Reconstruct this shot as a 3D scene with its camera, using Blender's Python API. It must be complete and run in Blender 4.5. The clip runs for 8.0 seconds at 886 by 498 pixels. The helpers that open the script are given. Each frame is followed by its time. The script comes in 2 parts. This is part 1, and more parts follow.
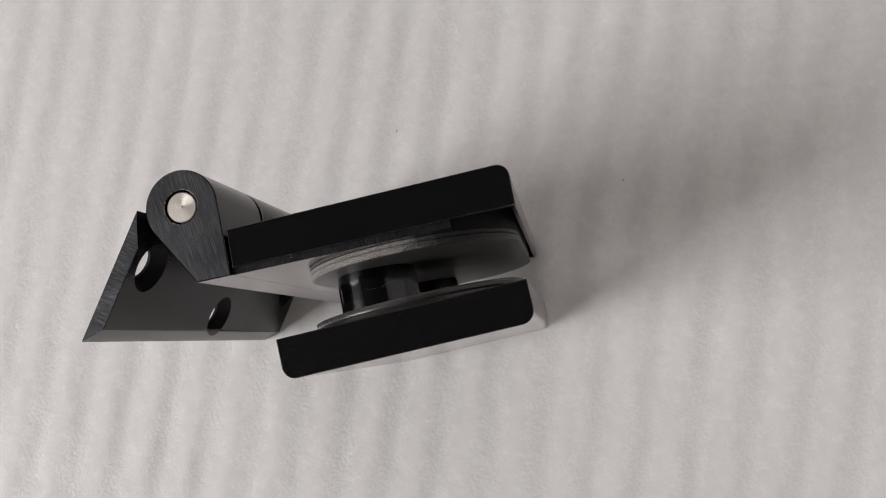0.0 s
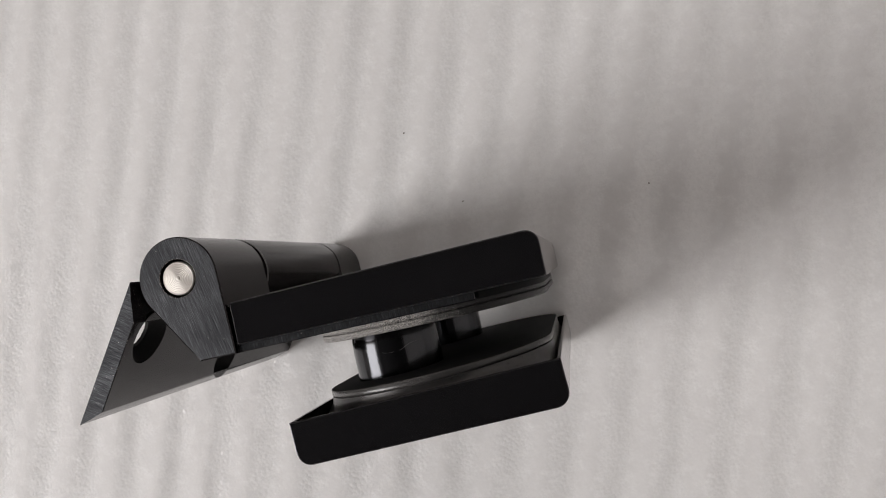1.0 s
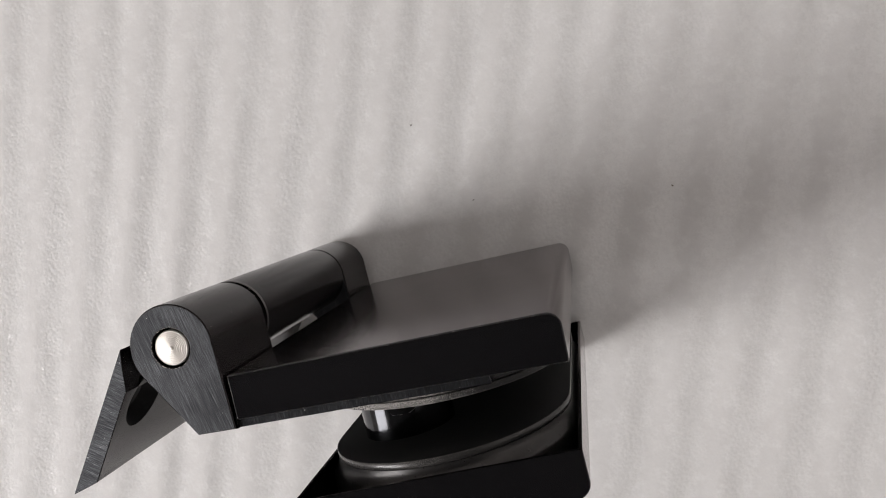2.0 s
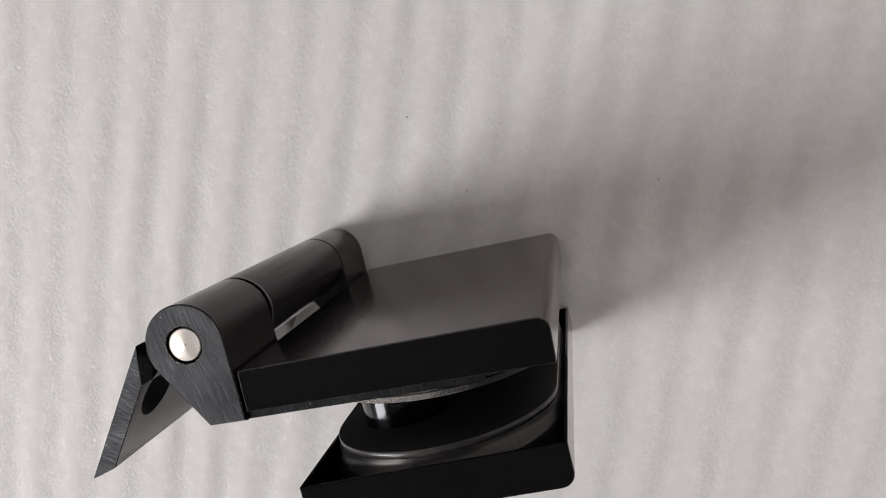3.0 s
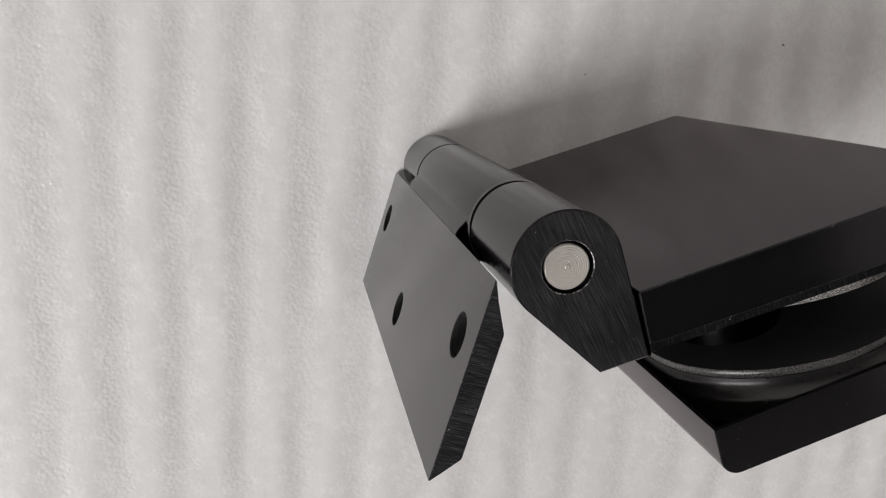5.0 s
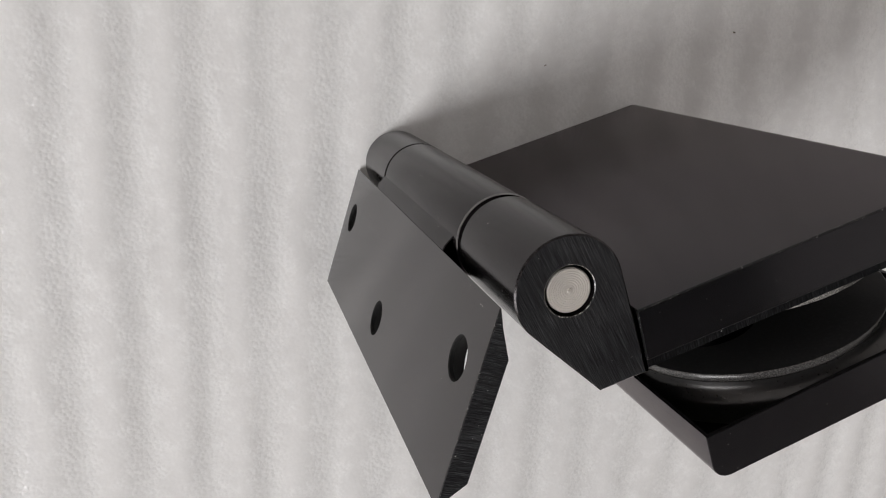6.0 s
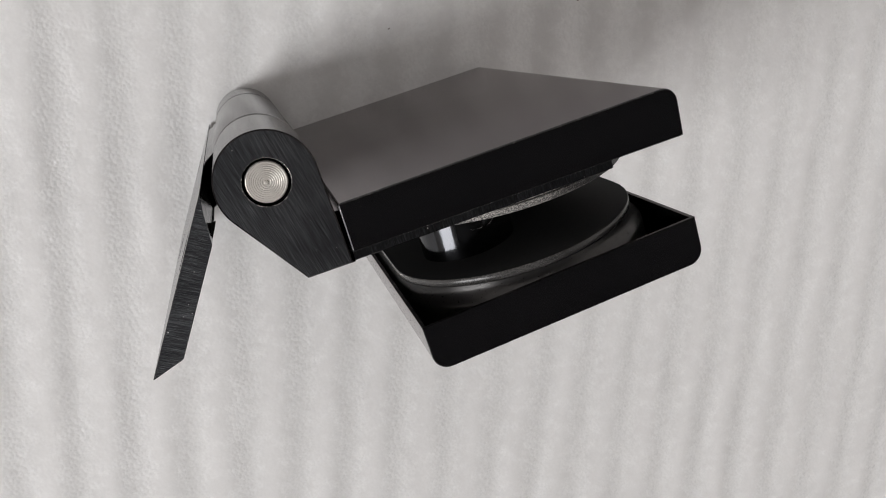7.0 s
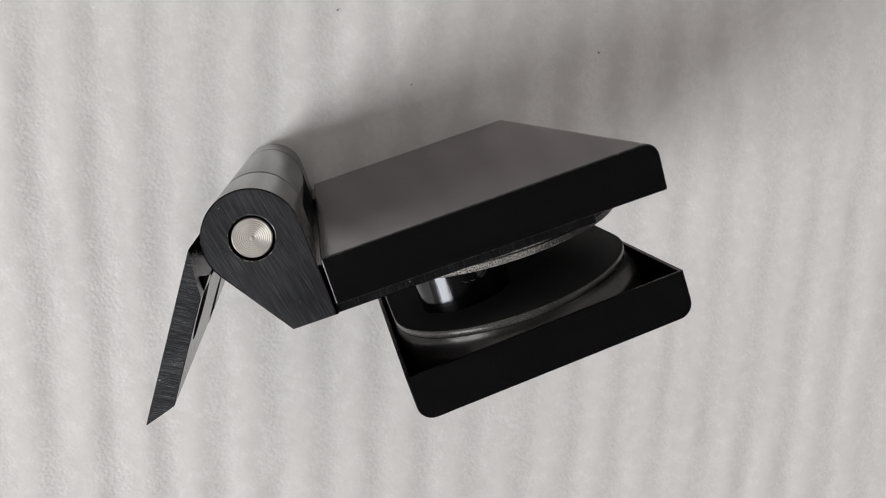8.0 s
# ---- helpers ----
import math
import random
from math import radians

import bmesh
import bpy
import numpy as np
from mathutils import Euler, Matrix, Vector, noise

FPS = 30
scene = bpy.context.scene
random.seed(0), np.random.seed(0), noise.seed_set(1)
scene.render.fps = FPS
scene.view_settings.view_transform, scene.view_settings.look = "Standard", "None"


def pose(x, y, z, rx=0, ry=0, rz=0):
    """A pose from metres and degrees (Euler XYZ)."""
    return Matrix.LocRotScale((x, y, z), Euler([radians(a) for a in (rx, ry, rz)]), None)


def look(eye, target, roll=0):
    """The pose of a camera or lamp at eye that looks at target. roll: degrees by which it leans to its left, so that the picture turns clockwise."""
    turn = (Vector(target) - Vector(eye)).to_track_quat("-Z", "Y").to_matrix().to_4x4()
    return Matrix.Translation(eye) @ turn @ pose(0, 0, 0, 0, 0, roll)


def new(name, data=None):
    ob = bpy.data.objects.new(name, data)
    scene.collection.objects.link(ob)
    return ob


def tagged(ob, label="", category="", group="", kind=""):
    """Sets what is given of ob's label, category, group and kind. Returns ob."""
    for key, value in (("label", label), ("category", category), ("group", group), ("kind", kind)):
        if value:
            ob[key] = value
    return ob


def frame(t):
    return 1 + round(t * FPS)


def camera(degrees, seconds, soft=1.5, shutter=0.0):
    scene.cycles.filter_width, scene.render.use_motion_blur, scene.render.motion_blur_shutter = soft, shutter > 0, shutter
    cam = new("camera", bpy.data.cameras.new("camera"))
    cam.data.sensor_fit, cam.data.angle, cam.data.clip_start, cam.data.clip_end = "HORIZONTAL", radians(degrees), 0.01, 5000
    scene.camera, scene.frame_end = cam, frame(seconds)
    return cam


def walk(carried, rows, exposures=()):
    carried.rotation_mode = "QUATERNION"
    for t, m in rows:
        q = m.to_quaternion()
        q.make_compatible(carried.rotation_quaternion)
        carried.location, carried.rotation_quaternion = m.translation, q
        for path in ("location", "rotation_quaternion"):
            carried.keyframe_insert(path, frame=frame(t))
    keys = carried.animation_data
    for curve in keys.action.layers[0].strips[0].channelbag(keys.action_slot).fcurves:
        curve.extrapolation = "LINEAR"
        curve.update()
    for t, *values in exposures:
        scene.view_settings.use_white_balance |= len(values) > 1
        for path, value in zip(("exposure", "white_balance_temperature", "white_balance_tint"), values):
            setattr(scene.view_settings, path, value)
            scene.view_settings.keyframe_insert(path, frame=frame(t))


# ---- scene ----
MM = 0.001

# ---- camera: millimetres from the hinge pin's foot, and degrees ----
cam = camera(57.86, 8.0, soft=1.0)
ROWS = [
    (0, 68.1, -39.2, 240.3, 6.24, 8.98, -11.33),
    (0.5, 69.2, -27.7, 237.1, 3.67, 9.20, -12.21),
    (1, 68.5, -11.5, 228.8, 0.38, 9.24, -13.07),
    (1.5, 66.1, -0.3, 221.4, -3.51, 9.11, -12.99),
    (2, 70.9, 16.8, 216.2, -6.84, 9.41, -12.74),
    (2.2, 73.0, 24.8, 217.9, -8.00, 9.50, -12.69),
    (3.3, 72.3, 25.2, 225.8, -9.42, 7.78, -12.05),
    (3.4, 67.2, 22.0, 226.4, -9.07, 7.10, -12.45),
    (3.5, 59.6, 22.1, 224.6, -9.53, 6.23, -12.35),
    (4, 31.0, 17.9, 212.9, -10.43, 0.86, -12.81),
    (4.5, 3.4, 28.1, 198.9, -11.90, -5.55, -14.13),
    (4.7, -12.0, 29.9, 193.8, -12.40, -7.67, -14.95),
    (5.8, -32.8, 43.5, 181.4, -16.32, -15.74, -15.97),
    (6, -30.7, 43.2, 182.3, -16.21, -16.16, -16.15),
    (6.2, -26.9, 41.4, 185.3, -16.18, -16.41, -15.79),
    (6.5, -18.6, 33.1, 193.8, -15.86, -16.68, -15.93),
    (7, 1.0, 20.0, 208.7, -14.77, -14.93, -16.40),
    (7.4, 13.0, 12.9, 214.4, -13.48, -12.74, -16.66),
    (7.5, 13.8, 12.4, 216.1, -13.23, -12.21, -16.94),
    (8, 14.4, 18.2, 214.6, -11.39, -9.65, -17.51),
]
# a small lens focused near the hinge's upper end
cam.data.dof.use_dof, cam.data.dof.focus_distance, cam.data.dof.aperture_fstop = True, 0.122, 100.0
walk(cam, [(t, pose(x * MM, y * MM, z * MM, rx, ry, rz)) for t, x, y, z, rx, ry, rz in ROWS],
     [(0.0, -0.07, 6500, 10), (0.7, -0.07, 6500, 10), (1.6, 0.02, 6500, 10), (2.5, 0.0, 6500, 10), (3.8, -0.02, 6400, 9), (6.0, 0.04, 6390, 8.5), (7.0, 0.06, 6350, 8), (8.0, 0.06, 6350, 8)])

# ---- light: one tall window in the wall, and the sky outside it ----
world = bpy.data.worlds.new("sky")
scene.world = world
world.use_nodes = True
sky = world.node_tree.nodes.new("ShaderNodeTexSky")
sky.sky_type, sky.sun_disc = "NISHITA", False
sky.sun_elevation, sky.sun_rotation = radians(40), radians(200)
world.node_tree.links.new(sky.outputs[0], world.node_tree.nodes["Background"].inputs[0])
world.node_tree.nodes["Background"].inputs[1].default_value = 0.1

WALL_X, WIN_Y, WIN_Z, WIN_W, WIN_H = -1.72, -0.36, 1.22, 0.92, 1.25
lamp = bpy.data.lights.new("window_light", "AREA")
lamp.shape, lamp.size, lamp.size_y = "RECTANGLE", WIN_W, WIN_H
lamp.energy, lamp.color = 45.0, (1.0, 0.962, 0.945)
lamp_ob = new("window_light", lamp)
lamp_ob.matrix_world = look((WALL_X - 0.02, WIN_Y, WIN_Z), (0.0, WIN_Y, WIN_Z))


# ---- materials ----
def material(name, base, rough, metal=0.0, ior=1.5):
    m = bpy.data.materials.new(name)
    m.use_nodes = True
    b = m.node_tree.nodes["Principled BSDF"]
    b.inputs["Base Color"].default_value = (*base, 1)
    b.inputs["Roughness"].default_value = rough
    b.inputs["Metallic"].default_value = metal
    b.inputs["IOR"].default_value = ior
    return m, m.node_tree.nodes, m.node_tree.links, b


def coords(nodes, links, scale=(1, 1, 1), turn=(0, 0, 0)):
    """Object coordinates in metres, turned and then stretched."""
    c = nodes.new("ShaderNodeTexCoord")
    first, second = nodes.new("ShaderNodeMapping"), nodes.new("ShaderNodeMapping")
    first.inputs["Rotation"].default_value = [radians(a) for a in turn]
    second.inputs["Scale"].default_value = scale
    links.new(c.outputs["Object"], first.inputs[0])
    links.new(first.outputs[0], second.inputs[0])
    return second.outputs[0]


def noise_node(nodes, links, vector, scale, detail=3.0, rough=0.5):
    n = nodes.new("ShaderNodeTexNoise")
    n.inputs["Scale"].default_value, n.inputs["Detail"].default_value, n.inputs["Roughness"].default_value = scale, detail, rough
    links.new(vector, n.inputs["Vector"])
    return n.outputs[0]


def ramp(nodes, links, value, stops):
    r = nodes.new("ShaderNodeValToRGB")
    while len(r.color_ramp.elements) < len(stops):
        r.color_ramp.elements.new(0.5)
    for e, (at, grey) in zip(r.color_ramp.elements, stops):
        e.position = at
        e.color = (*grey, 1) if isinstance(grey, tuple) else (grey, grey, grey, 1)
    links.new(value, r.inputs[0])
    return r.outputs[0]


def bump(nodes, links, height, strength, distance, b, after=None):
    n = nodes.new("ShaderNodeBump")
    n.inputs["Strength"].default_value, n.inputs["Distance"].default_value = strength, distance
    links.new(height, n.inputs["Height"])
    if after is not None:
        links.new(after, n.inputs["Normal"])
    links.new(n.outputs[0], b.inputs["Normal"])
    return n.outputs[0]


def mixed(nodes, links, kind, a, c):
    n = nodes.new("ShaderNodeMath")
    n.operation = kind
    for k, v in enumerate((a, c)):
        if isinstance(v, (int, float)):
            n.inputs[k].default_value = v
        else:
            links.new(v, n.inputs[k])
    return n.outputs[0]


def along_grain(nodes, links, b, amount):
    """Drawn and polished along z: gloss is stretched round the bar."""
    g, c = nodes.new("ShaderNodeNewGeometry"), nodes.new("ShaderNodeVectorMath")
    c.operation = "CROSS_PRODUCT"
    c.inputs[1].default_value = (0, 0, 1)
    links.new(g.outputs["Normal"], c.inputs[0])
    links.new(c.outputs[0], b.inputs["Tangent"])
    b.inputs["Anisotropic"].default_value = amount


def dust_mask(nodes, links, v, scale=1000, most=0.62):
    """Sparse round specks of dust: 1 on a speck, 0 beside it."""
    dust = nodes.new("ShaderNodeTexVoronoi")
    dust.inputs["Scale"].default_value = scale
    links.new(v, dust.inputs["Vector"])
    size = mixed(nodes, links, "MULTIPLY", mixed(nodes, links, "SUBTRACT", dust.outputs["Color"], most), 0.45)
    return ramp(nodes, links, mixed(nodes, links, "ADD", mixed(nodes, links, "SUBTRACT", size, dust.outputs["Distance"]), 0.5), [(0.49, 0.0), (0.52, 1.0)])


def two_tones(nodes, links, mask, a, c):
    n = nodes.new("ShaderNodeMix")
    n.data_type = "RGBA"
    links.new(mask, n.inputs["Factor"])
    for socket, value in ((n.inputs["A"], a), (n.inputs["B"], c)):
        if isinstance(value, tuple):
            socket.default_value = (*value, 1)
        else:
            links.new(value, socket)
    return n.outputs["Result"]


def satin_black(name, dusty=True, edge_tint=(1.0, 0.94, 0.945)):
    """Black anodised aluminium: fine even grain, a few dust flecks, slightly uneven gloss."""
    m, nodes, links, b = material(name, (0.03, 0.0293, 0.032), 0.2, 0.86, 1.36)
    b.inputs["Coat Weight"].default_value, b.inputs["Coat IOR"].default_value, b.inputs["Coat Roughness"].default_value = 0.3, 1.25, 0.12
    b.inputs["Specular Tint"].default_value = (*edge_tint, 1)
    v = coords(nodes, links)
    grain = noise_node(nodes, links, coords(nodes, links, (1, 1, 0.05)), 7000, 3)
    cloud = noise_node(nodes, links, v, 60, 4, 0.6)
    links.new(ramp(nodes, links, cloud, [(0.3, 0.13), (0.7, 0.17)]), b.inputs["Roughness"])
    if dusty:
        links.new(two_tones(nodes, links, dust_mask(nodes, links, v, 1300, 0.62), (0.03, 0.0293, 0.032), (0.3, 0.292, 0.285)), b.inputs["Base Color"])
    along_grain(nodes, links, b, 0.75)
    bump(nodes, links, grain, 0.08, 0.00004, b)
    return m


def drawn_black(name, ior=1.45):
    """Black finish on a drawn bar: smooth, with faint streaks along its length."""
    m, nodes, links, b = material(name, (0.005, 0.0049, 0.005), 0.24, 0.0, ior)
    b.inputs["Specular Tint"].default_value = (1.0, 0.93, 0.95, 1)
    v = coords(nodes, links)
    streak = noise_node(nodes, links, coords(nodes, links, (1, 1, 0.02)), 2600, 5, 0.65)
    tone = ramp(nodes, links, streak, [(0.4, (0.0065, 0.0056, 0.006)), (0.68, (0.0105, 0.009, 0.0096))])
    links.new(two_tones(nodes, links, dust_mask(nodes, links, v, 1400, 0.65), tone, (0.55, 0.53, 0.51)), b.inputs["Base Color"])
    links.new(ramp(nodes, links, streak, [(0.35, 0.17), (0.65, 0.21)]), b.inputs["Roughness"])
    along_grain(nodes, links, b, 0.6)
    bump(nodes, links, streak, 0.12, 0.00004, b)
    return m


def brushed_black(name, turn, scale=(0.3, 22, 0.3), bright=1.0):
    """Black finish over a sawn and brushed cut: long parallel grooves that catch the light from one side."""
    m, nodes, links, b = material(name, (0.01, 0.01, 0.01), 0.9)
    v = coords(nodes, links)
    lines = noise_node(nodes, links, coords(nodes, links, scale, turn), 520, 6, 0.7)
    fine = noise_node(nodes, links, coords(nodes, links, (scale[0] * 1.6, scale[1] * 2.2, scale[2] * 1.6), turn), 520, 3, 0.6)
    wear = noise_node(nodes, links, v, 160, 3)
    mix = mixed(nodes, links, "ADD", mixed(nodes, links, "MULTIPLY", lines, 0.6), mixed(nodes, links, "MULTIPLY", fine, 0.4))
    mix = mixed(nodes, links, "ADD", mix, mixed(nodes, links, "MULTIPLY", wear, 0.14))
    k = 0.95 * bright
    gloss = nodes.new("ShaderNodeBsdfAnisotropic")
    gloss.distribution = "BECKMANN"
    links.new(ramp(nodes, links, mix, [(0.46, (0.018 * k, 0.0186 * k, 0.02 * k)), (0.57, (0.05 * k, 0.0515 * k, 0.055 * k)), (0.64, (0.095 * k, 0.098 * k, 0.1035 * k)), (0.7, (0.18 * k, 0.184 * k, 0.191 * k))]), gloss.inputs["Color"])
    gloss.inputs["Roughness"].default_value = 0.58
    groove = nodes.new("ShaderNodeBump")
    groove.inputs["Strength"].default_value, groove.inputs["Distance"].default_value = 0.28, 0.00003
    links.new(mixed(nodes, links, "ADD", lines, fine), groove.inputs["Height"])
    links.new(groove.outputs[0], gloss.inputs["Normal"])
    flat_part = nodes.new("ShaderNodeBsdfDiffuse")
    links.new(two_tones(nodes, links, dust_mask(nodes, links, v, 1400, 0.64), (0.003, 0.003, 0.0032), (0.5, 0.48, 0.46)), flat_part.inputs["Color"])
    both = nodes.new("ShaderNodeAddShader")
    links.new(gloss.outputs[0], both.inputs[0])
    links.new(flat_part.outputs[0], both.inputs[1])
    links.new(both.outputs[0], nodes["Material Output"].inputs["Surface"])
    nodes.remove(b)
    return m


def worn_edge(name, amount):
    """A black edge with the finish chipped down to bare metal in specks."""
    m, nodes, links, b = material(name, (0.02, 0.02, 0.021), 0.36, 0.9)
    chips = ramp(nodes, links, noise_node(nodes, links, coords(nodes, links), 3600, 4, 0.7), [(amount, 0.0), (amount + 0.05, 1.0)])
    links.new(two_tones(nodes, links, chips, (0.03, 0.03, 0.031), (0.62, 0.6, 0.58)), b.inputs["Base Color"])
    links.new(ramp(nodes, links, chips, [(0.0, 0.3), (1.0, 0.5)]), b.inputs["Roughness"])
    return m


BLACK = satin_black("black_anodised")
CLEAN_BLACK = satin_black("black_anodised_clean", False, (0.76, 0.712, 0.717))
DRAWN = drawn_black("black_anodised_drawn", 1.34)
LEAF_BLACK = drawn_black("black_anodised_leaf", 1.54)
DRAWN_DEEP = drawn_black("black_anodised_deep", 1.3)
EAR_CUT = brushed_black("black_brushed_knuckle", (0, 0, 78))
LEAF_CUT = brushed_black("black_brushed_leaf", (0, 0, 33.6), (0.7, 16, 0.35))
LONG_BRUSH = brushed_black("black_brushed_along", (0, 0, 0), (14, 0.8, 0.6), 0.36)
CHIPPED = worn_edge("chipped_black_edge", 0.52)
BEVEL = worn_edge("worn_black_bevel", 0.62)

RIM, n_, l_, b_ = material("machined_rim", (0.17, 0.165, 0.163), 0.3, 1.0)
l_.new(ramp(n_, l_, noise_node(n_, l_, coords(n_, l_), 900, 4), [(0.3, 0.22), (0.7, 0.4)]), b_.inputs["Roughness"])

STEEL, n_, l_, b_ = material("turned_steel", (0.76, 0.72, 0.665), 0.36, 0.62)
spin = n_.new("ShaderNodeTangent")
spin.direction_type, spin.axis = "RADIAL", "Z"
l_.new(spin.outputs[0], b_.inputs["Tangent"])
b_.inputs["Anisotropic"].default_value = 0.55
spots = noise_node(n_, l_, coords(n_, l_), 700, 4)
l_.new(ramp(n_, l_, spots, [(0.3, 0.3), (0.7, 0.4)]), b_.inputs["Roughness"])

CHROME, n_, l_, b_ = material("polished_dark_steel", (0.045, 0.046, 0.049), 0.1, 1.0)
smear = noise_node(n_, l_, coords(n_, l_, (1, 6, 1)), 240, 5, 0.7)
l_.new(ramp(n_, l_, smear, [(0.35, 0.1), (0.7, 0.17)]), b_.inputs["Roughness"])
bump(n_, l_, noise_node(n_, l_, coords(n_, l_, (1, 0.12, 1)), 900, 3, 0.6), 0.3, 0.0001, b_)

def gasket_black(name, low, high, rough, relief, fade_x=None):
    """Black fibre-filled rubber: its rough cut edge glitters where it faces the light; at larger x, turned from it,
    the colour is painted darker.
    """
    m, nodes, links, b = material(name, low, rough)
    v = coords(nodes, links)
    fleck = noise_node(nodes, links, v, 4600, 3, 0.7)
    tone = fleck
    if fade_x is not None:
        split = nodes.new("ShaderNodeSeparateXYZ")
        links.new(v, split.inputs[0])
        edge = mixed(nodes, links, "ADD", split.outputs[0], mixed(nodes, links, "MULTIPLY", noise_node(nodes, links, v, 500, 3), 0.012))
        tone = mixed(nodes, links, "SUBTRACT", fleck, mixed(nodes, links, "MULTIPLY", ramp(nodes, links, mixed(nodes, links, "MULTIPLY", edge, 10.0), [(fade_x * 10, 0.0), (fade_x * 10 + 0.09, 1.0)]), 0.22))
    links.new(ramp(nodes, links, tone, [(0.42, low), (0.63, high)]), b.inputs["Base Color"])
    bump(nodes, links, fleck, relief, 0.0002, b)
    return m


RUBBER = gasket_black("gasket_fibre", (0.007, 0.007, 0.007), (0.17, 0.16, 0.15), 0.34, 0.45)
RUBBER_EDGE = gasket_black("gasket_fibre_edge", (0.014, 0.0135, 0.013), (0.62, 0.585, 0.55), 0.36, 1.0, 0.047)

CAST, n_, l_, b_ = material("dark_cast_metal", (0.06, 0.058, 0.0572), 0.3, 0.75, 1.5)
fleck = noise_node(n_, l_, coords(n_, l_), 2600, 3)
l_.new(ramp(n_, l_, fleck, [(0.3, 0.27), (0.7, 0.33)]), b_.inputs["Roughness"])

MATTE_BLACK, n_, l_, b_ = material("matte_black", (0.008, 0.008, 0.008), 0.7)
b_.inputs["Specular IOR Level"].default_value = 0.2
v_ = coords(n_, l_)
fleck = noise_node(n_, l_, v_, 1800, 4, 0.6)
l_.new(ramp(n_, l_, fleck, [(0.5, (0.010, 0.010, 0.010)), (0.75, (0.016, 0.016, 0.016))]), b_.inputs["Base Color"])
bump(n_, l_, fleck, 0.2, 0.0001, b_)

GASKET_EDGE = gasket_black("gasket_cut_edge", (0.035, 0.034, 0.033), (0.125, 0.119, 0.115), 0.25, 0.06, 0.042)

FOAM, n_, l_, b_ = material("white_packing_foam", (0.8, 0.79, 0.78), 0.5)
v_ = coords(n_, l_)
split = n_.new("ShaderNodeSeparateXYZ")
l_.new(coords(n_, l_, (1, 1, 1), (0, 0, 19.4)), split.inputs[0])
band = mixed(n_, l_, "COSINE", mixed(n_, l_, "MULTIPLY", mixed(n_, l_, "ADD", split.outputs[0], 0.0153), 2 * math.pi / 0.0145), 0)
patch = noise_node(n_, l_, v_, 240, 4)
rough_part = ramp(n_, l_, mixed(n_, l_, "ADD", patch, mixed(n_, l_, "MULTIPLY", band, 0.22)), [(0.3, 0.28), (0.66, 1.0)])
cells = n_.new("ShaderNodeTexVoronoi")
cells.feature = "SMOOTH_F1"
cells.inputs["Scale"].default_value = 1000
cells.inputs["Smoothness"].default_value = 0.35
l_.new(v_, cells.inputs["Vector"])
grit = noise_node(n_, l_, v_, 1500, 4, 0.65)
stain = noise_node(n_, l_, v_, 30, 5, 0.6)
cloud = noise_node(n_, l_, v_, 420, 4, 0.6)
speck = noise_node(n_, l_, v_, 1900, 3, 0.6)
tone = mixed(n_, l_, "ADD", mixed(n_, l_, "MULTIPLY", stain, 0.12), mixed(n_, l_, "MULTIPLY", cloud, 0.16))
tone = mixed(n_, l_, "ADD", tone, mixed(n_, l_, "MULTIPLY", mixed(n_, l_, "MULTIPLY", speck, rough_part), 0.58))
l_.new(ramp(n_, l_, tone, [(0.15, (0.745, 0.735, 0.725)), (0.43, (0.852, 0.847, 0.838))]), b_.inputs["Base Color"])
b_.inputs["Roughness"].default_value = 0.6
b_.inputs["Specular IOR Level"].default_value = 0.25
height = mixed(n_, l_, "MULTIPLY", mixed(n_, l_, "SUBTRACT", mixed(n_, l_, "MULTIPLY", grit, 0.5), cells.outputs["Distance"]), rough_part)
bump(n_, l_, height, 0.16, 0.0005, b_)
dome = n_.new("ShaderNodeTexVoronoi")
dome.inputs["Scale"].default_value = 860
l_.new(v_, dome.inputs["Vector"])
glint = mixed(n_, l_, "SUBTRACT", 1.0, mixed(n_, l_, "MULTIPLY", dome.outputs["Distance"], dome.outputs["Distance"]))
tip = n_.new("ShaderNodeBump")
tip.inputs["Strength"].default_value, tip.inputs["Distance"].default_value = 1.0, 0.00042
l_.new(glint, tip.inputs["Height"])
l_.new(tip.outputs[0], b_.inputs["Coat Normal"])
b_.inputs["Coat Roughness"].default_value = 0.22
b_.inputs["Coat IOR"].default_value = 1.6
shine = noise_node(n_, l_, v_, 640, 3, 0.6)
shine = ramp(n_, l_, shine, [(0.42, 0.0), (0.6, 1.0)])
l_.new(mixed(n_, l_, "MULTIPLY", mixed(n_, l_, "MULTIPLY", shine, rough_part), 0.62), b_.inputs["Coat Weight"])

PAINT, n_, l_, b_ = material("wall_paint", (0.5, 0.49, 0.485), 0.8)
wash = noise_node(n_, l_, coords(n_, l_), 3, 4)
l_.new(ramp(n_, l_, wash, [(0.3, (0.86, 0.835, 0.82)), (0.7, (0.9, 0.875, 0.86))]), b_.inputs["Base Color"])
PAINT_GREY, n_, l_, b_ = material("grey_wall_paint", (0.49, 0.47, 0.46), 0.8)
wash = noise_node(n_, l_, coords(n_, l_), 3, 4)
l_.new(ramp(n_, l_, wash, [(0.3, (0.46, 0.44, 0.432)), (0.7, (0.52, 0.498, 0.489))]), b_.inputs["Base Color"])
CEIL, n_, l_, b_ = material("dark_ceiling", (0.1, 0.095, 0.09), 0.8)
wash = noise_node(n_, l_, coords(n_, l_), 3, 4)
l_.new(ramp(n_, l_, wash, [(0.3, (0.06, 0.059, 0.06)), (0.7, (0.085, 0.083, 0.084))]), b_.inputs["Base Color"])
FLOOR, n_, l_, b_ = material("pale_floor", (0.68, 0.66, 0.64), 0.6)
wash = noise_node(n_, l_, coords(n_, l_), 6, 4)
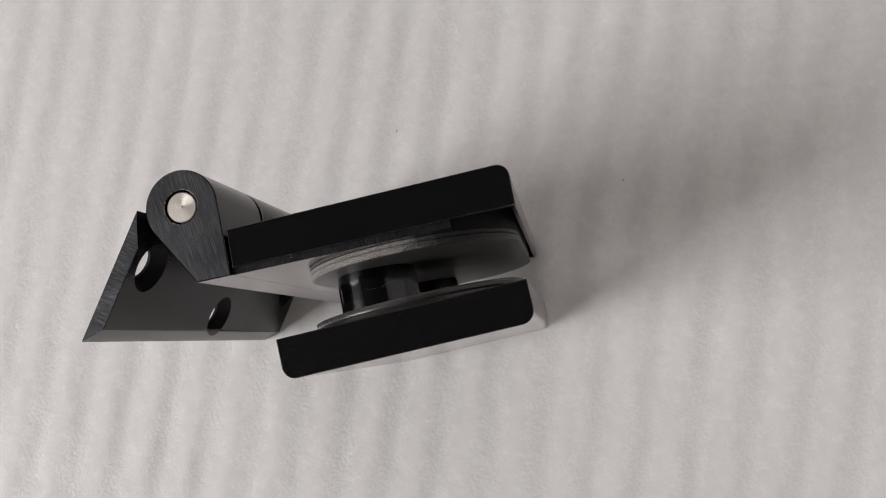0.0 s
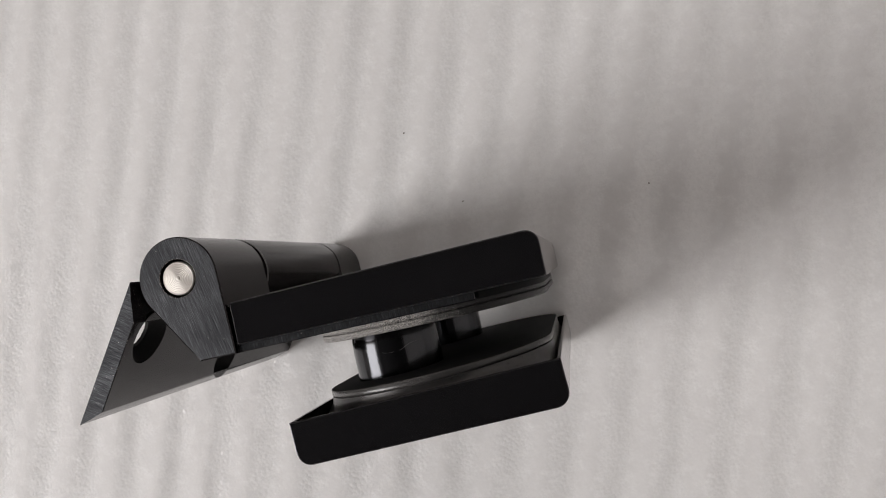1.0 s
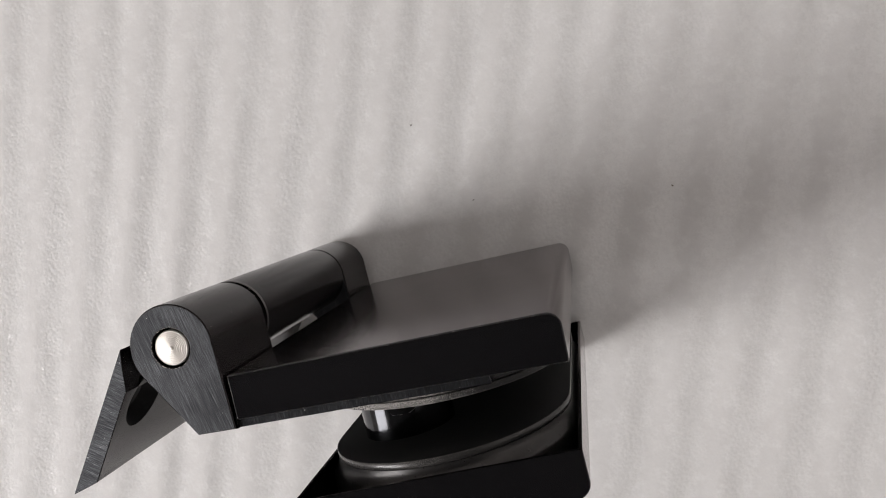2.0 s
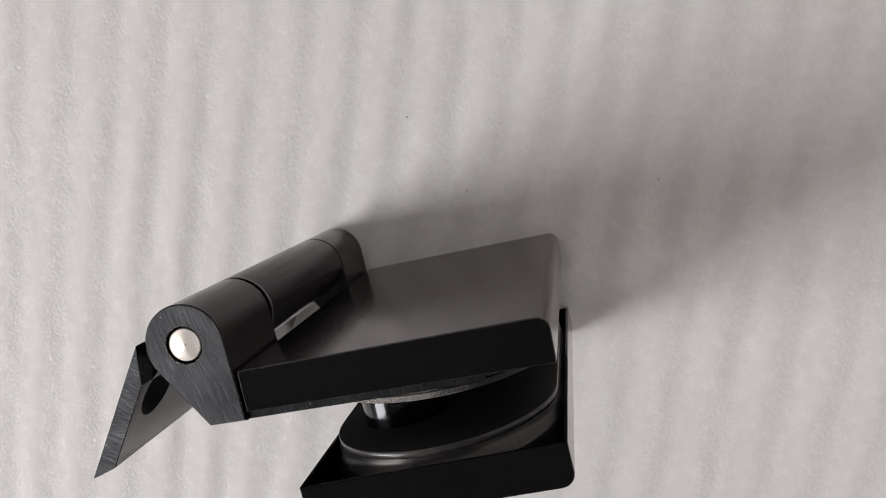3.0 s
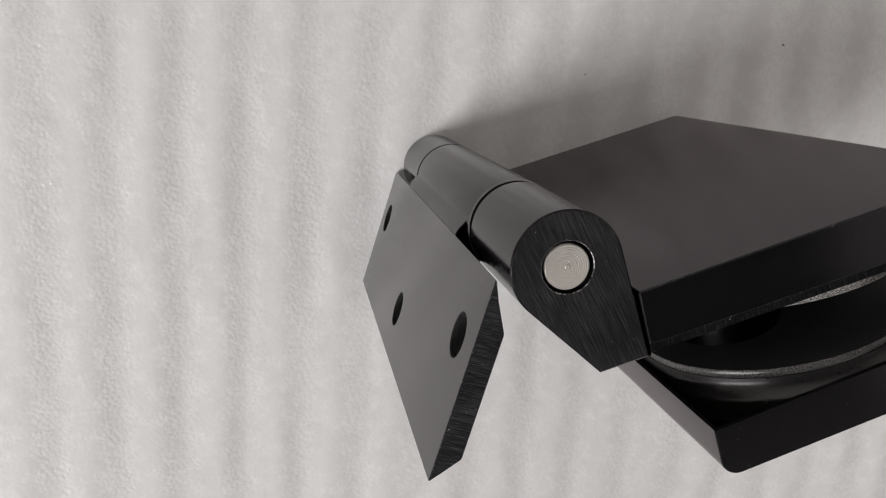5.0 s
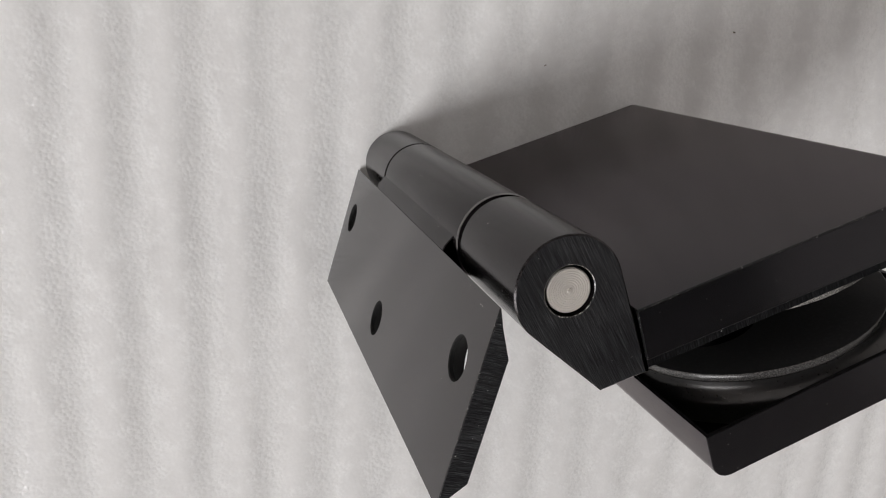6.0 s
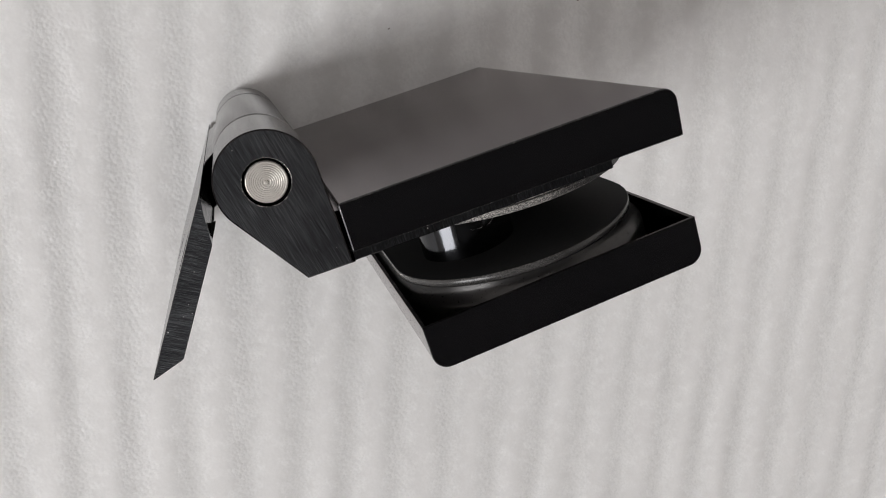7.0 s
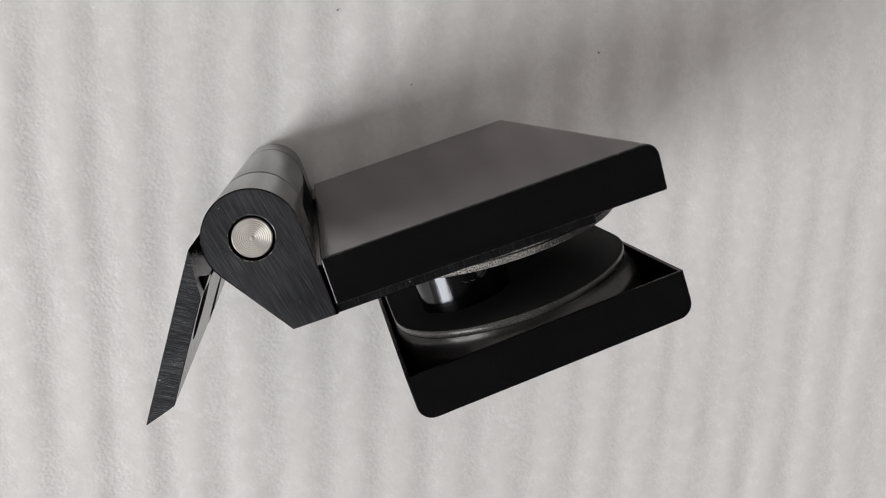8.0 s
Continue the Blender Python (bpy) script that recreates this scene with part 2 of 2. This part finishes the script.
l_.new(ramp(n_, l_, wash, [(0.3, (0.7, 0.675, 0.65)), (0.7, (0.78, 0.755, 0.73))]), b_.inputs["Base Color"])
SCRATCH, n_, l_, b_ = material("scratched_metal", (0.17, 0.165, 0.16), 0.5)
FLECK, n_, l_, b_ = material("dark_dust", (0.2, 0.17, 0.15), 0.9)


# ---- mesh helpers: outlines in millimetres ----
def finish(name, verts, faces, mats, parent=None, slots=None, label="", smooth=35):
    me = bpy.data.meshes.new(name)
    me.from_pydata([(x * MM, y * MM, z * MM) for x, y, z in verts], [], faces)
    bm = bmesh.new()
    bm.from_mesh(me)
    bmesh.ops.recalc_face_normals(bm, faces=bm.faces)
    bm.to_mesh(me)
    bm.free()
    for m in mats:
        me.materials.append(m)
    if slots:
        for p, s in zip(me.polygons, slots):
            p.material_index = s
    me.polygons.foreach_set("use_smooth", [True] * len(me.polygons))
    me.set_sharp_from_angle(angle=radians(smooth))
    ob = new(name, me)
    if parent is not None:
        ob.parent = parent
    if label:
        tagged(ob, label)
    return ob


def turned_ccw(pts):
    area = sum(a[0] * b[1] - b[0] * a[1] for a, b in zip(pts, pts[1:] + pts[:1]))
    return list(pts) if area > 0 else list(reversed(pts))


def inset(pts, d):
    """Moves a counter-clockwise outline inwards by d."""
    out = []
    for p, q, r in zip(pts[-1:] + pts[:-1], pts, pts[1:] + pts[:1]):
        a, b = Vector((q[0] - p[0], q[1] - p[1])).normalized(), Vector((r[0] - q[0], r[1] - q[1])).normalized()
        na, nb = Vector((-a.y, a.x)), Vector((-b.y, b.x))
        m = na + nb
        m = m / max(m.dot(m) / 2, 0.3)
        out.append((q[0] + m.x * d, q[1] + m.y * d))
    return out


def circle(cx, cy, r, n=48, start=0.0, end=360.0):
    whole = abs(end - start - 360) < 1e-6
    k = n if whole else n - 1
    return [(cx + r * math.cos(radians(start + (end - start) * i / k)), cy + r * math.sin(radians(start + (end - start) * i / k))) for i in range(n)]


def stadium(x0, x1, z0, z1, grow=0.0, n=28):
    """An oblong with half-round ends, in x and z."""
    x0, x1, z0, z1 = x0 - grow, x1 + grow, z0 - grow, z1 + grow
    r, cx = (x1 - x0) / 2, (x0 + x1) / 2
    return circle(cx, z1 - r, r, n, 0, 180) + circle(cx, z0 + r, r, n, 180, 360)


def levels_mesh(rings, holes=(), place=lambda u, v, w: (u, v, w), cap_slot=0, side_slot=0, caps=(True, True)):
    """Rings: (w, outline) from one end to the other, all of one length; holes: lists of the same kind.
    Ends are filled round the holes. Returns verts, faces, slots."""
    verts, faces, slots = [], [], []
    ends = ([], [])
    for group in (rings, *holes):
        n, first = len(group[0][1]), len(verts)
        for w, pts in group:
            verts += [place(u, v, w) for u, v in pts]
        for k in range(len(group) - 1):
            a, b = first + k * n, first + (k + 1) * n
            for i in range(n):
                j = (i + 1) % n
                faces.append((a + i, a + j, b + j, b + i))
                slots.append(side_slot)
        ends[0].append(([Vector((u, v, 0)) for u, v in group[0][1]], first))
        ends[1].append(([Vector((u, v, 0)) for u, v in group[-1][1]], first + (len(group) - 1) * n))
    from mathutils.geometry import tessellate_polygon
    for end, wanted in zip(ends, caps):
        if not wanted:
            continue
        index = [first + i for loop, first in end for i in range(len(loop))]
        if len(end) == 1:
            faces.append(tuple(index))
            slots.append(cap_slot)
            continue
        for tri in tessellate_polygon([loop for loop, _ in end]):
            faces.append(tuple(index[i] for i in tri))
            slots.append(cap_slot)
    return verts, faces, slots


def prism(outline, w0, w1, edge=0.2, holes=(), **more):
    """A straight bar of that outline with small chamfers; holes: outlines that go right through."""
    o = turned_ccw(outline)
    rings = [(w0, inset(o, edge)), (w0 + edge, o), (w1 - edge, o), (w1, inset(o, edge))]
    hs = []
    for h in holes:
        h = turned_ccw(h)
        hs.append([(w0, inset(h, -edge / 2)), (w0 + edge / 2, h), (w1 - edge / 2, h), (w1, inset(h, -edge / 2))])
    return levels_mesh(rings, hs, **more)


def joined(*shapes):
    verts, faces, slots = [], [], []
    for v, f, s in shapes:
        faces += [tuple(i + len(verts) for i in face) for face in f]
        verts += v
        slots += s
    return verts, faces, slots


def rounded(corners, n=7):
    """An outline from (x, y, radius) corners, counter-clockwise or not."""
    out = []
    pts = [Vector(c[:2]) for c in corners]
    for i, (x, y, r) in enumerate(corners):
        p, q, s = pts[i - 1], pts[i], pts[(i + 1) % len(pts)]
        if r <= 0:
            out.append((x, y))
            continue
        a, b = (p - q).normalized(), (s - q).normalized()
        half = math.acos(max(-1, min(1, a.dot(b)))) / 2
        cut = r / math.tan(half)
        centre = q + (a + b).normalized() * (r / math.sin(half))
        t0, t1 = q + a * cut - centre, q + b * cut - centre
        a0 = math.atan2(t0.y, t0.x)
        turn = (math.atan2(t1.y, t1.x) - a0 + math.pi) % (2 * math.pi) - math.pi
        out += [(centre.x + r * math.cos(a0 + turn * k / n), centre.y + r * math.sin(a0 + turn * k / n)) for k in range(n + 1)]
    return out


# ---- the room: unseen plain walls with one window, toned for bounce and reflections ----
def slab(name, x0, x1, y0, y1, z0, z1, mat, label):
    v = [(x, y, z) for x in (x0, x1) for y in (y0, y1) for z in (z0, z1)]
    f = [(0, 1, 3, 2), (4, 6, 7, 5), (0, 4, 5, 1), (2, 3, 7, 6), (0, 2, 6, 4), (1, 5, 7, 3)]
    return tagged(finish(name, [(a * 1000, b * 1000, c * 1000) for a, b, c in v], f, [mat]), label, name.split("_")[0], kind="structure")


X0, X1, Y0, Y1, Z0, Z1 = WALL_X, 1.6, -1.6, 1.5, -0.006, 2.45
slab("floor", X0 - 0.1, X1 + 0.1, Y0 - 0.1, Y1 + 0.1, Z0 - 0.1, Z0, FLOOR, "unseen plain floor under the foam sheet, pale for fill light")
slab("ceiling", X0 - 0.1, X1 + 0.1, Y0 - 0.1, Y1 + 0.1, Z1, Z1 + 0.1, CEIL, "unseen plain ceiling, dark so that upward faces reflect black")
slab("wall_east", X1, X1 + 0.1, Y0 - 0.1, Y1 + 0.1, Z0, Z1, PAINT, "plain pale wall facing the window")
slab("wall_north", X0, X1, Y1, Y1 + 0.1, Z0, Z1, PAINT, "plain pale side wall of the room")
slab("wall_south", X0, X1, Y0 - 0.1, Y0, Z0, Z1, PAINT_GREY, "unseen plain side wall, grey to temper reflections")
hole = [(WIN_Y - WIN_W / 2, WIN_Z - WIN_H / 2), (WIN_Y + WIN_W / 2, WIN_Z - WIN_H / 2), (WIN_Y + WIN_W / 2, WIN_Z + WIN_H / 2), (WIN_Y - WIN_W / 2, WIN_Z + WIN_H / 2)]
outer = [(Y0 - 0.1, Z0), (Y1 + 0.1, Z0), (Y1 + 0.1, Z1), (Y0 - 0.1, Z1)]
v, f, s = levels_mesh([(X0 - 0.1, outer), (X0, outer)], [[(X0 - 0.1, hole), (X0, hole)]], lambda a, b, w: (w * 1000, a * 1000, b * 1000))
tagged(finish("wall_west", v, f, [PAINT]), "plain pale wall with one tall window opening", "wall", kind="structure")


# ---- the foam sheet ----
def axis_steps(lo, hi, fine_lo, fine_hi, step):
    return np.concatenate([np.linspace(lo, fine_lo, 26)[:-1], np.arange(fine_lo, fine_hi, step), np.linspace(fine_hi, hi, 26)])


def foam_sheet():
    xs, ys = axis_steps(-0.8, 0.9, -0.17, 0.27, 0.001), axis_steps(-0.8, 0.8, -0.24, 0.2, 0.0014)
    gx, gy = np.meshgrid(xs, ys)
    a = radians(70.6)
    across, along = gx * math.sin(a) - gy * math.cos(a), gx * math.cos(a) + gy * math.sin(a)
    rng = np.random.RandomState(4)

    def waves(u, v, count, low, high):
        total = np.zeros_like(u)
        for _ in range(count):
            t, k, p = rng.uniform(0, 2 * math.pi), 2 * math.pi / rng.uniform(low, high), rng.uniform(0, 6.3)
            total += np.sin(k * (u * math.cos(t) + v * math.sin(t)) + p)
        return total / math.sqrt(count)

    wander = 0.0007 * waves(across * 0.5, along, 7, 0.03, 0.12)
    phase = 2 * math.pi * (across + 0.0128 + wander) / 0.0145
    rib = np.cos(phase + 0.15 * np.cos(phase))
    z = -0.00029 * rib * (1 + 0.22 * waves(across, along, 8, 0.02, 0.09))
    z += 0.00002 * np.cos(2 * phase + 1.1 + waves(across, along, 5, 0.04, 0.1))
    z += 0.00005 * waves(across, along, 14, 0.006, 0.02) + 0.0002 * waves(across, along, 8, 0.06, 0.25)
    z -= 0.0003
    nx, ny = len(xs), len(ys)
    verts = np.stack([gx, gy, z], -1).reshape(-1, 3) * 1000
    faces = [(j * nx + i, j * nx + i + 1, (j + 1) * nx + i + 1, (j + 1) * nx + i) for j in range(ny - 1) for i in range(nx - 1)]
    rim = [i for i in range(nx)] + [j * nx + nx - 1 for j in range(1, ny)] + [(ny - 1) * nx + i for i in range(nx - 2, -1, -1)] + [j * nx for j in range(ny - 2, 0, -1)]
    low = len(verts)
    verts = np.concatenate([verts, np.stack([verts[rim, 0], verts[rim, 1], np.full(len(rim), -5.9)], -1)])
    n = len(rim)
    faces += [(rim[k], low + k, low + (k + 1) % n, rim[(k + 1) % n]) for k in range(n)]
    faces.append(tuple(low + k for k in range(n)))
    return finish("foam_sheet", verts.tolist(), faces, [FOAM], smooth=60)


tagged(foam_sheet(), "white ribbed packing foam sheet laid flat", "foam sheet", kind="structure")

# ---- the hinge: standing on end, its pin upright ----
H = 96.0
SEAM_A, SEAM_B = H - 24.0, H - 75.0
EAR_END = H - 22.4
R = 7.4
hinge = new("glass_door_hinge")
hinge.empty_display_size = 0.02
tagged(hinge, "black anodised glass door hinge standing on end on foam", "hinge")


def ear_outline():
    tip, foot = (0.95, -15.2), (7.8, -15.25)
    d = math.hypot(*tip)
    left = math.degrees(math.atan2(tip[1], tip[0])) - math.degrees(math.acos(R / d))
    d2 = math.hypot(*foot)
    right = math.degrees(math.atan2(foot[1], foot[0])) + math.degrees(math.acos(R / d2))
    return [tip, foot] + circle(0, 0, R, 56, right, left + 360)


def knuckle(w0, w1):
    v, f, s = prism(ear_outline(), w0, w1, 0.22, [circle(0, 0, 3.42, 40)], cap_slot=1)
    n = len(ear_outline())
    s[0] = s[n] = s[2 * n] = 2
    for k in range(3 * n + 80, 3 * n + 120):
        s[k] = 3
    return finish("knuckle", v, f, [DRAWN, EAR_CUT, BLACK, CHIPPED], hinge, s, "black knuckle with a brushed end face")


knuckle(EAR_END, H)
knuckle(0.0, SEAM_B - 0.3)

v, f, s = prism(circle(0, 0, 4.4, 48), SEAM_A + 0.01, EAR_END - 0.01, 0.1)
finish("gap_filler", v, f, [MATTE_BLACK], hinge, s, "dark ring added to fill the gap between two knuckles")

# the pin: turned end with fine concentric rings
profile = [(3.02, 2.0), (3.02, H - 0.45), (2.88, H - 0.28)]
k = 2.84
while k > 0.5:
    profile += [(k, H - 0.26), (k - 0.13, H - 0.258), (k - 0.19, H - 0.284), (k - 0.24, H - 0.28)]
    k -= 0.3
profile += [(0.33, H - 0.27), (0.28, H - 0.12), (0.12, H - 0.08)]
v, f, s = levels_mesh([(w, circle(0, 0, r, 48)) for r, w in profile])
finish("hinge_pin", v, f, [STEEL], hinge, s, "bright steel pin with turned rings on its end", smooth=20)

# backing plate, cover and their gasket
v, f, s = prism(rounded([(8.05, -15.25, 0), (51.0, -15.25, 0.2), (51.0, -13.0, 0), (8.05, -13.0, 0)], 2), 0.6, H - 0.7, 0.12, cap_slot=1)
for w0, w1 in ((0.5, SEAM_B - 0.8), (EAR_END + 0.3, H - 1.6)):
    v, f, s = joined((v, f, s), prism([(7.0, -15.0), (8.9, -15.0), (8.9, -7.4), (7.0, -7.4)], w0, w1, 0.1))
v, f, s = joined((v, f, s), prism([(6.8, -10.4), (8.6, -10.4), (8.6, -8.2), (6.8, -8.2)], SEAM_B + 0.4, SEAM_A - 0.4, 0.1))
# the foot of the extrusion runs on below the cut-out for the middle knuckle
v, f, s = joined((v, f, s), prism([(1.0, -15.22), (8.2, -15.27), (8.2, -13.4), (2.1, -13.4)], 0.3, H - 0.24, 0.02))
finish("backing_plate", v, f, [BLACK, LONG_BRUSH], hinge, s, "brushed black strip of the clamp's inner plate")
# the cover: a shallow tray turned over, with thin walls
skin = rounded([(8.25, -13.9, 0.32), (63.5, -13.9, 0.32), (63.6, -5.7, 2.4), (8.3, -6.3, 0.4)])
o = turned_ccw(skin)
hollow = rounded([(8.25, -13.9, 0), (9.2, -13.9, 0), (9.2, -9.4, 0), (62.6, -9.4, 0), (62.6, -13.9, 0), (63.49, -13.89, 0.2), (63.59, -5.71, 2.4), (8.31, -6.31, 0.4)])
v, f, s = prism(hollow, 0.6, H - 0.9, 0.02, cap_slot=2, side_slot=2)
for levels in ([(0.1, inset(o, 0.16)), (0.26, o), (1.3, o)], [(H - 1.3, o), (H - 0.55, o), (H - 0.33, inset(o, 0.07)), (H - 0.25, inset(o, 0.22))]):
    shape = levels_mesh(levels)
    if levels[-1][0] > 2:
        for k in range(3 * len(o)):
            shape[2][k] = 2 if k < len(o) else 1
    v, f, s = joined((v, f, s), shape)
finish("cover_plate", v, f, [BLACK, BEVEL, CLEAN_BLACK], hinge, s, "satin black cover plate with one rounded edge", smooth=16)
UP = (16.6, 61.9, 2.8, H - 3.0)
flat = lambda u, w, y: (u, y, w)
v, f, s = levels_mesh([(-9.6, stadium(*UP)), (-15.35, stadium(*UP)), (-15.4, stadium(*UP, 0.05)), (-15.95, stadium(*UP, 0.05)), (-16.1, stadium(*UP, -0.1)), (-16.12, stadium(*UP, -0.4)), (-16.35, stadium(*UP, -0.45))], place=flat, side_slot=1)
for k in range(len(stadium(*UP))):
    s[k] = 0
finish("boss", v, f, [MATTE_BLACK, RUBBER_EDGE], hinge, s, "dark cast boss above the gasket")
v, f, s = levels_mesh([(-16.3, stadium(*UP, -0.1)), (-16.36, stadium(*UP, 0.08)), (-17.3, stadium(*UP, 0.1)), (-17.45, stadium(*UP, -0.05)), (-17.5, stadium(*UP, -0.25))], place=flat, side_slot=1)
finish("gasket", v, f, [RUBBER, RUBBER_EDGE], hinge, s, "grey fibre gasket with a flecked cut edge")

# the two sleeves that hold the plates apart
for cx, cz, r in ((30.4, H - 24.0, 8.6), (33.0, H - 72.0, 8.6)):
    v, f, s = levels_mesh([(y, circle(cx, cz, r - d, 72)) for y, d in ((-17.2, 0.45), (-17.6, 0.33), (-18.1, 0.22), (-18.8, 0.1), (-19.6, 0.03), (-20.6, 0.0), (-26.6, 0.0))], place=flat)
    finish("sleeve", v, f, [CHROME], hinge, s, "polished dark steel sleeve", smooth=50)

front = bpy.data.objects["sleeve"]
path = [(97, -21.4), (94, -21.8), (84, -21.9), (72, -21.8), (66, -21.3), (58, -20.9), (50, -20.8)]
v = []
for k, (ang, y) in enumerate(path):
    w = 0.055 * math.sin(math.pi * (k + 0.6) / (len(path) + 0.2))
    for dy, r in ((-w, 8.595), (0.0, 8.63), (w, 8.595)):
        v.append((30.4 + r * math.cos(radians(ang)), y + dy, H - 24.0 + r * math.sin(radians(ang))))
f = [(a + 3 * k, a + 3 * k + 1, a + 3 * k + 4, a + 3 * k + 3) for k in range(len(path) - 1) for a in (0, 1)]
finish("scratch", v, f, [SCRATCH], front, None, "pale curved scratch")

# lower clamp plate: a shallow tray, tilted a little to the upper plate
TILT_A = math.atan2(1.5, 47.95)


def tray_place(u, d, w):
    c, s_ = math.cos(TILT_A), math.sin(TILT_A)
    return (14.5 + u * c + d * s_, -29.05 + u * s_ - d * c, w)


clamp = new("clamp_plate")
clamp.parent = hinge
L, DEPTH, WALL = 48.15, 7.85, 0.6
shell = [(0, 0, 0), (L, 0, 0), (L, DEPTH, 2.6), (0, DEPTH, 2.6)]
channel = rounded([(0, 0, 0), (WALL, 0, 0), (WALL, 5.4, 0), (L - WALL, 5.4, 0), (L - WALL, 0, 0), (L, 0, 0), (L, DEPTH, 2.6), (0, DEPTH, 2.6)])
end = rounded(shell)
o = inset(turned_ccw(end), -0.012)
v, f, s = joined(prism(channel, WALL - 0.1, H - WALL + 0.1, 0.02, place=tray_place),
                 levels_mesh([(0.0, inset(o, 0.2)), (0.2, o), (WALL, o)], place=tray_place),
                 levels_mesh([(H - WALL, o), (H - 0.2, o), (H - 0.06, inset(o, 0.06)), (H, inset(o, 0.2))], place=tray_place))
finish("tray", v, f, [BLACK], clamp, s, "satin black shallow tray with rounded outer corners", smooth=16)
LOW = (16.2, 61.0, 3.0, H - 2.2)


def low_place(u, w, y):
    return (u, y + (u - 38.5) * math.tan(TILT_A), w)


def boss_ring(y, grow):
    return (y, [(max(15.3, min(61.5, u)), min(H - 0.7, max(0.7, w))) for u, w in stadium(*LOW, grow)])


COVE = ((-27.3, -0.5), (-27.36, 0.0), (-27.9, 0.06), (-28.3, 0.16), (-28.7, 0.34), (-29.1, 0.6), (-29.5, 0.9), (-29.8, 1.17), (-30.05, 1.4), (-30.35, 1.54), (-30.9, 1.6), (-34.2, 1.62))
v, f, s = levels_mesh([boss_ring(*r) for r in COVE], place=low_place, side_slot=1)
finish("boss", v, f, [MATTE_BLACK, CAST], clamp, s, "black raised boss under the gasket", smooth=50)
v, f, s = levels_mesh([(y, stadium(*LOW, g)) for y, g in ((-26.0, -0.08), (-26.06, 0.0), (-26.95, 0.02), (-27.25, -0.04), (-27.42, -0.3))], place=low_place, side_slot=1)
finish("gasket", v, f, [MATTE_BLACK, GASKET_EDGE], hinge, s, "black rubber gasket with a pale cut edge", smooth=60)

# the leaf that is screwed to the wall
A, U, N = Vector((-9.35, 1.05)), Vector((-15.25, -22.95)).normalized(), Vector((22.95, -15.25)).normalized()
THICK = 3.35


def leaf_place(s_, w, off):
    p = A + U * s_ + N * off
    return (p.x, p.y, w)


leaf = new("leaf")
leaf.parent = hinge
tagged(leaf, "black wall leaf with three countersunk screw holes")


def bar(s0, s1, edge):
    return [(s0, edge), (s1, edge), (s1, H - edge), (s0, H - edge)]


HOLES = ((9.7, H - 7.9), (19.3, H - 48.8), (9.7, 7.6))
holes = []
for hs, hw in HOLES:
    holes.append([(0.0, circle(hs, hw, 3.2, 36)), (0.15, circle(hs, hw, 3.05, 36)), (0.75, circle(hs, hw, 3.05, 36)), (0.8, circle(hs, hw, 3.2, 36)), (THICK - 0.1, circle(hs, hw, 5.2, 36)), (THICK, circle(hs, hw, 5.3, 36))])
plate = [(0.0, bar(-0.4, 27.35, 0.15)), (0.12, bar(-0.28, 27.25, 0.0)), (1.2, bar(2.15, 26.0, 0.0)), (THICK - 0.12, bar(5.95, 23.55, 0.0)), (THICK, bar(6.2, 23.35, 0.15))]
v, f, s = levels_mesh(plate, holes, leaf_place)
slots = []
for face in f:
    zs = [v[i][2] for i in face]
    top = max(zs) - min(zs) < 0.2 and min(zs) > H - 0.3
    outer = all((Vector(v[i][:2]) - A).dot(N) < 0.05 for i in face)
    slots.append((2 if max(zs) - min(zs) > 0.05 else 1) if top else 0 if outer else 4)
for k in range(16, 16 + 5 * 36 * len(HOLES)):
    slots[k] = 3
finish("leaf_plate", v, f, [LEAF_BLACK, LEAF_CUT, BEVEL, MATTE_BLACK, DRAWN_DEEP], leaf, slots, "tapered black plate with a brushed sawn end")
web = [leaf_place(1.5, 0, 0.0)[:2], leaf_place(-1.2, 0, 0.15)[:2], (-6.4, 3.2), (-2.0, 0.0), (-6.0, -3.8), leaf_place(6.5, 0, THICK - 0.2)[:2]]
barrel = levels_mesh([(w, circle(0, 0, r, 64)) for w, r in ((SEAM_B, R - 0.45), (SEAM_B + 0.6, R), (SEAM_A - 0.45, R), (SEAM_A - 0.35, R - 0.01), (SEAM_A - 0.1, R - 0.05), (SEAM_A, R - 0.14))])
for k in (*range(64), *range(128, 320)):
    barrel[2][k] = 1
v, f, s = joined(barrel, prism(web, SEAM_B + 0.05, SEAM_A - 1.85, 0.15))
finish("knuckle", v, f, [DRAWN_DEEP, RIM], leaf, s, "plain black middle knuckle")


# ---- dust on the foam ----
def fleck(x, y, length, width, turn, high=0.16):
    rng = random.Random(int(x * 10))
    pts = [(length / 2 * math.cos(a) * rng.uniform(0.75, 1.1), width / 2 * math.sin(a) * rng.uniform(0.75, 1.1)) for a in [i * math.pi / 6 for i in range(12)]]
    c, q = math.cos(radians(turn)), math.sin(radians(turn))
    pts = [(u * c - w * q, u * q + w * c) for u, w in pts]
    ring = lambda k: [(x + u * k, y + w * k) for u, w in pts]
    v, f, _ = levels_mesh([(-0.6, ring(0.9)), (0.02, ring(1.0)), (high * 0.7, ring(0.75)), (high, ring(0.35))])
    tagged(finish("dust_fleck", v, f, [FLECK]), "tiny dark dust fleck lying on white foam", "dust fleck", "dust flecks on the foam")


fleck(41.4, 10.5, 1.0, 0.36, 20)
fleck(28.9, 34.0, 0.5, 0.4, 70)
fleck(93.2, 3.1, 0.55, 0.4, 120)
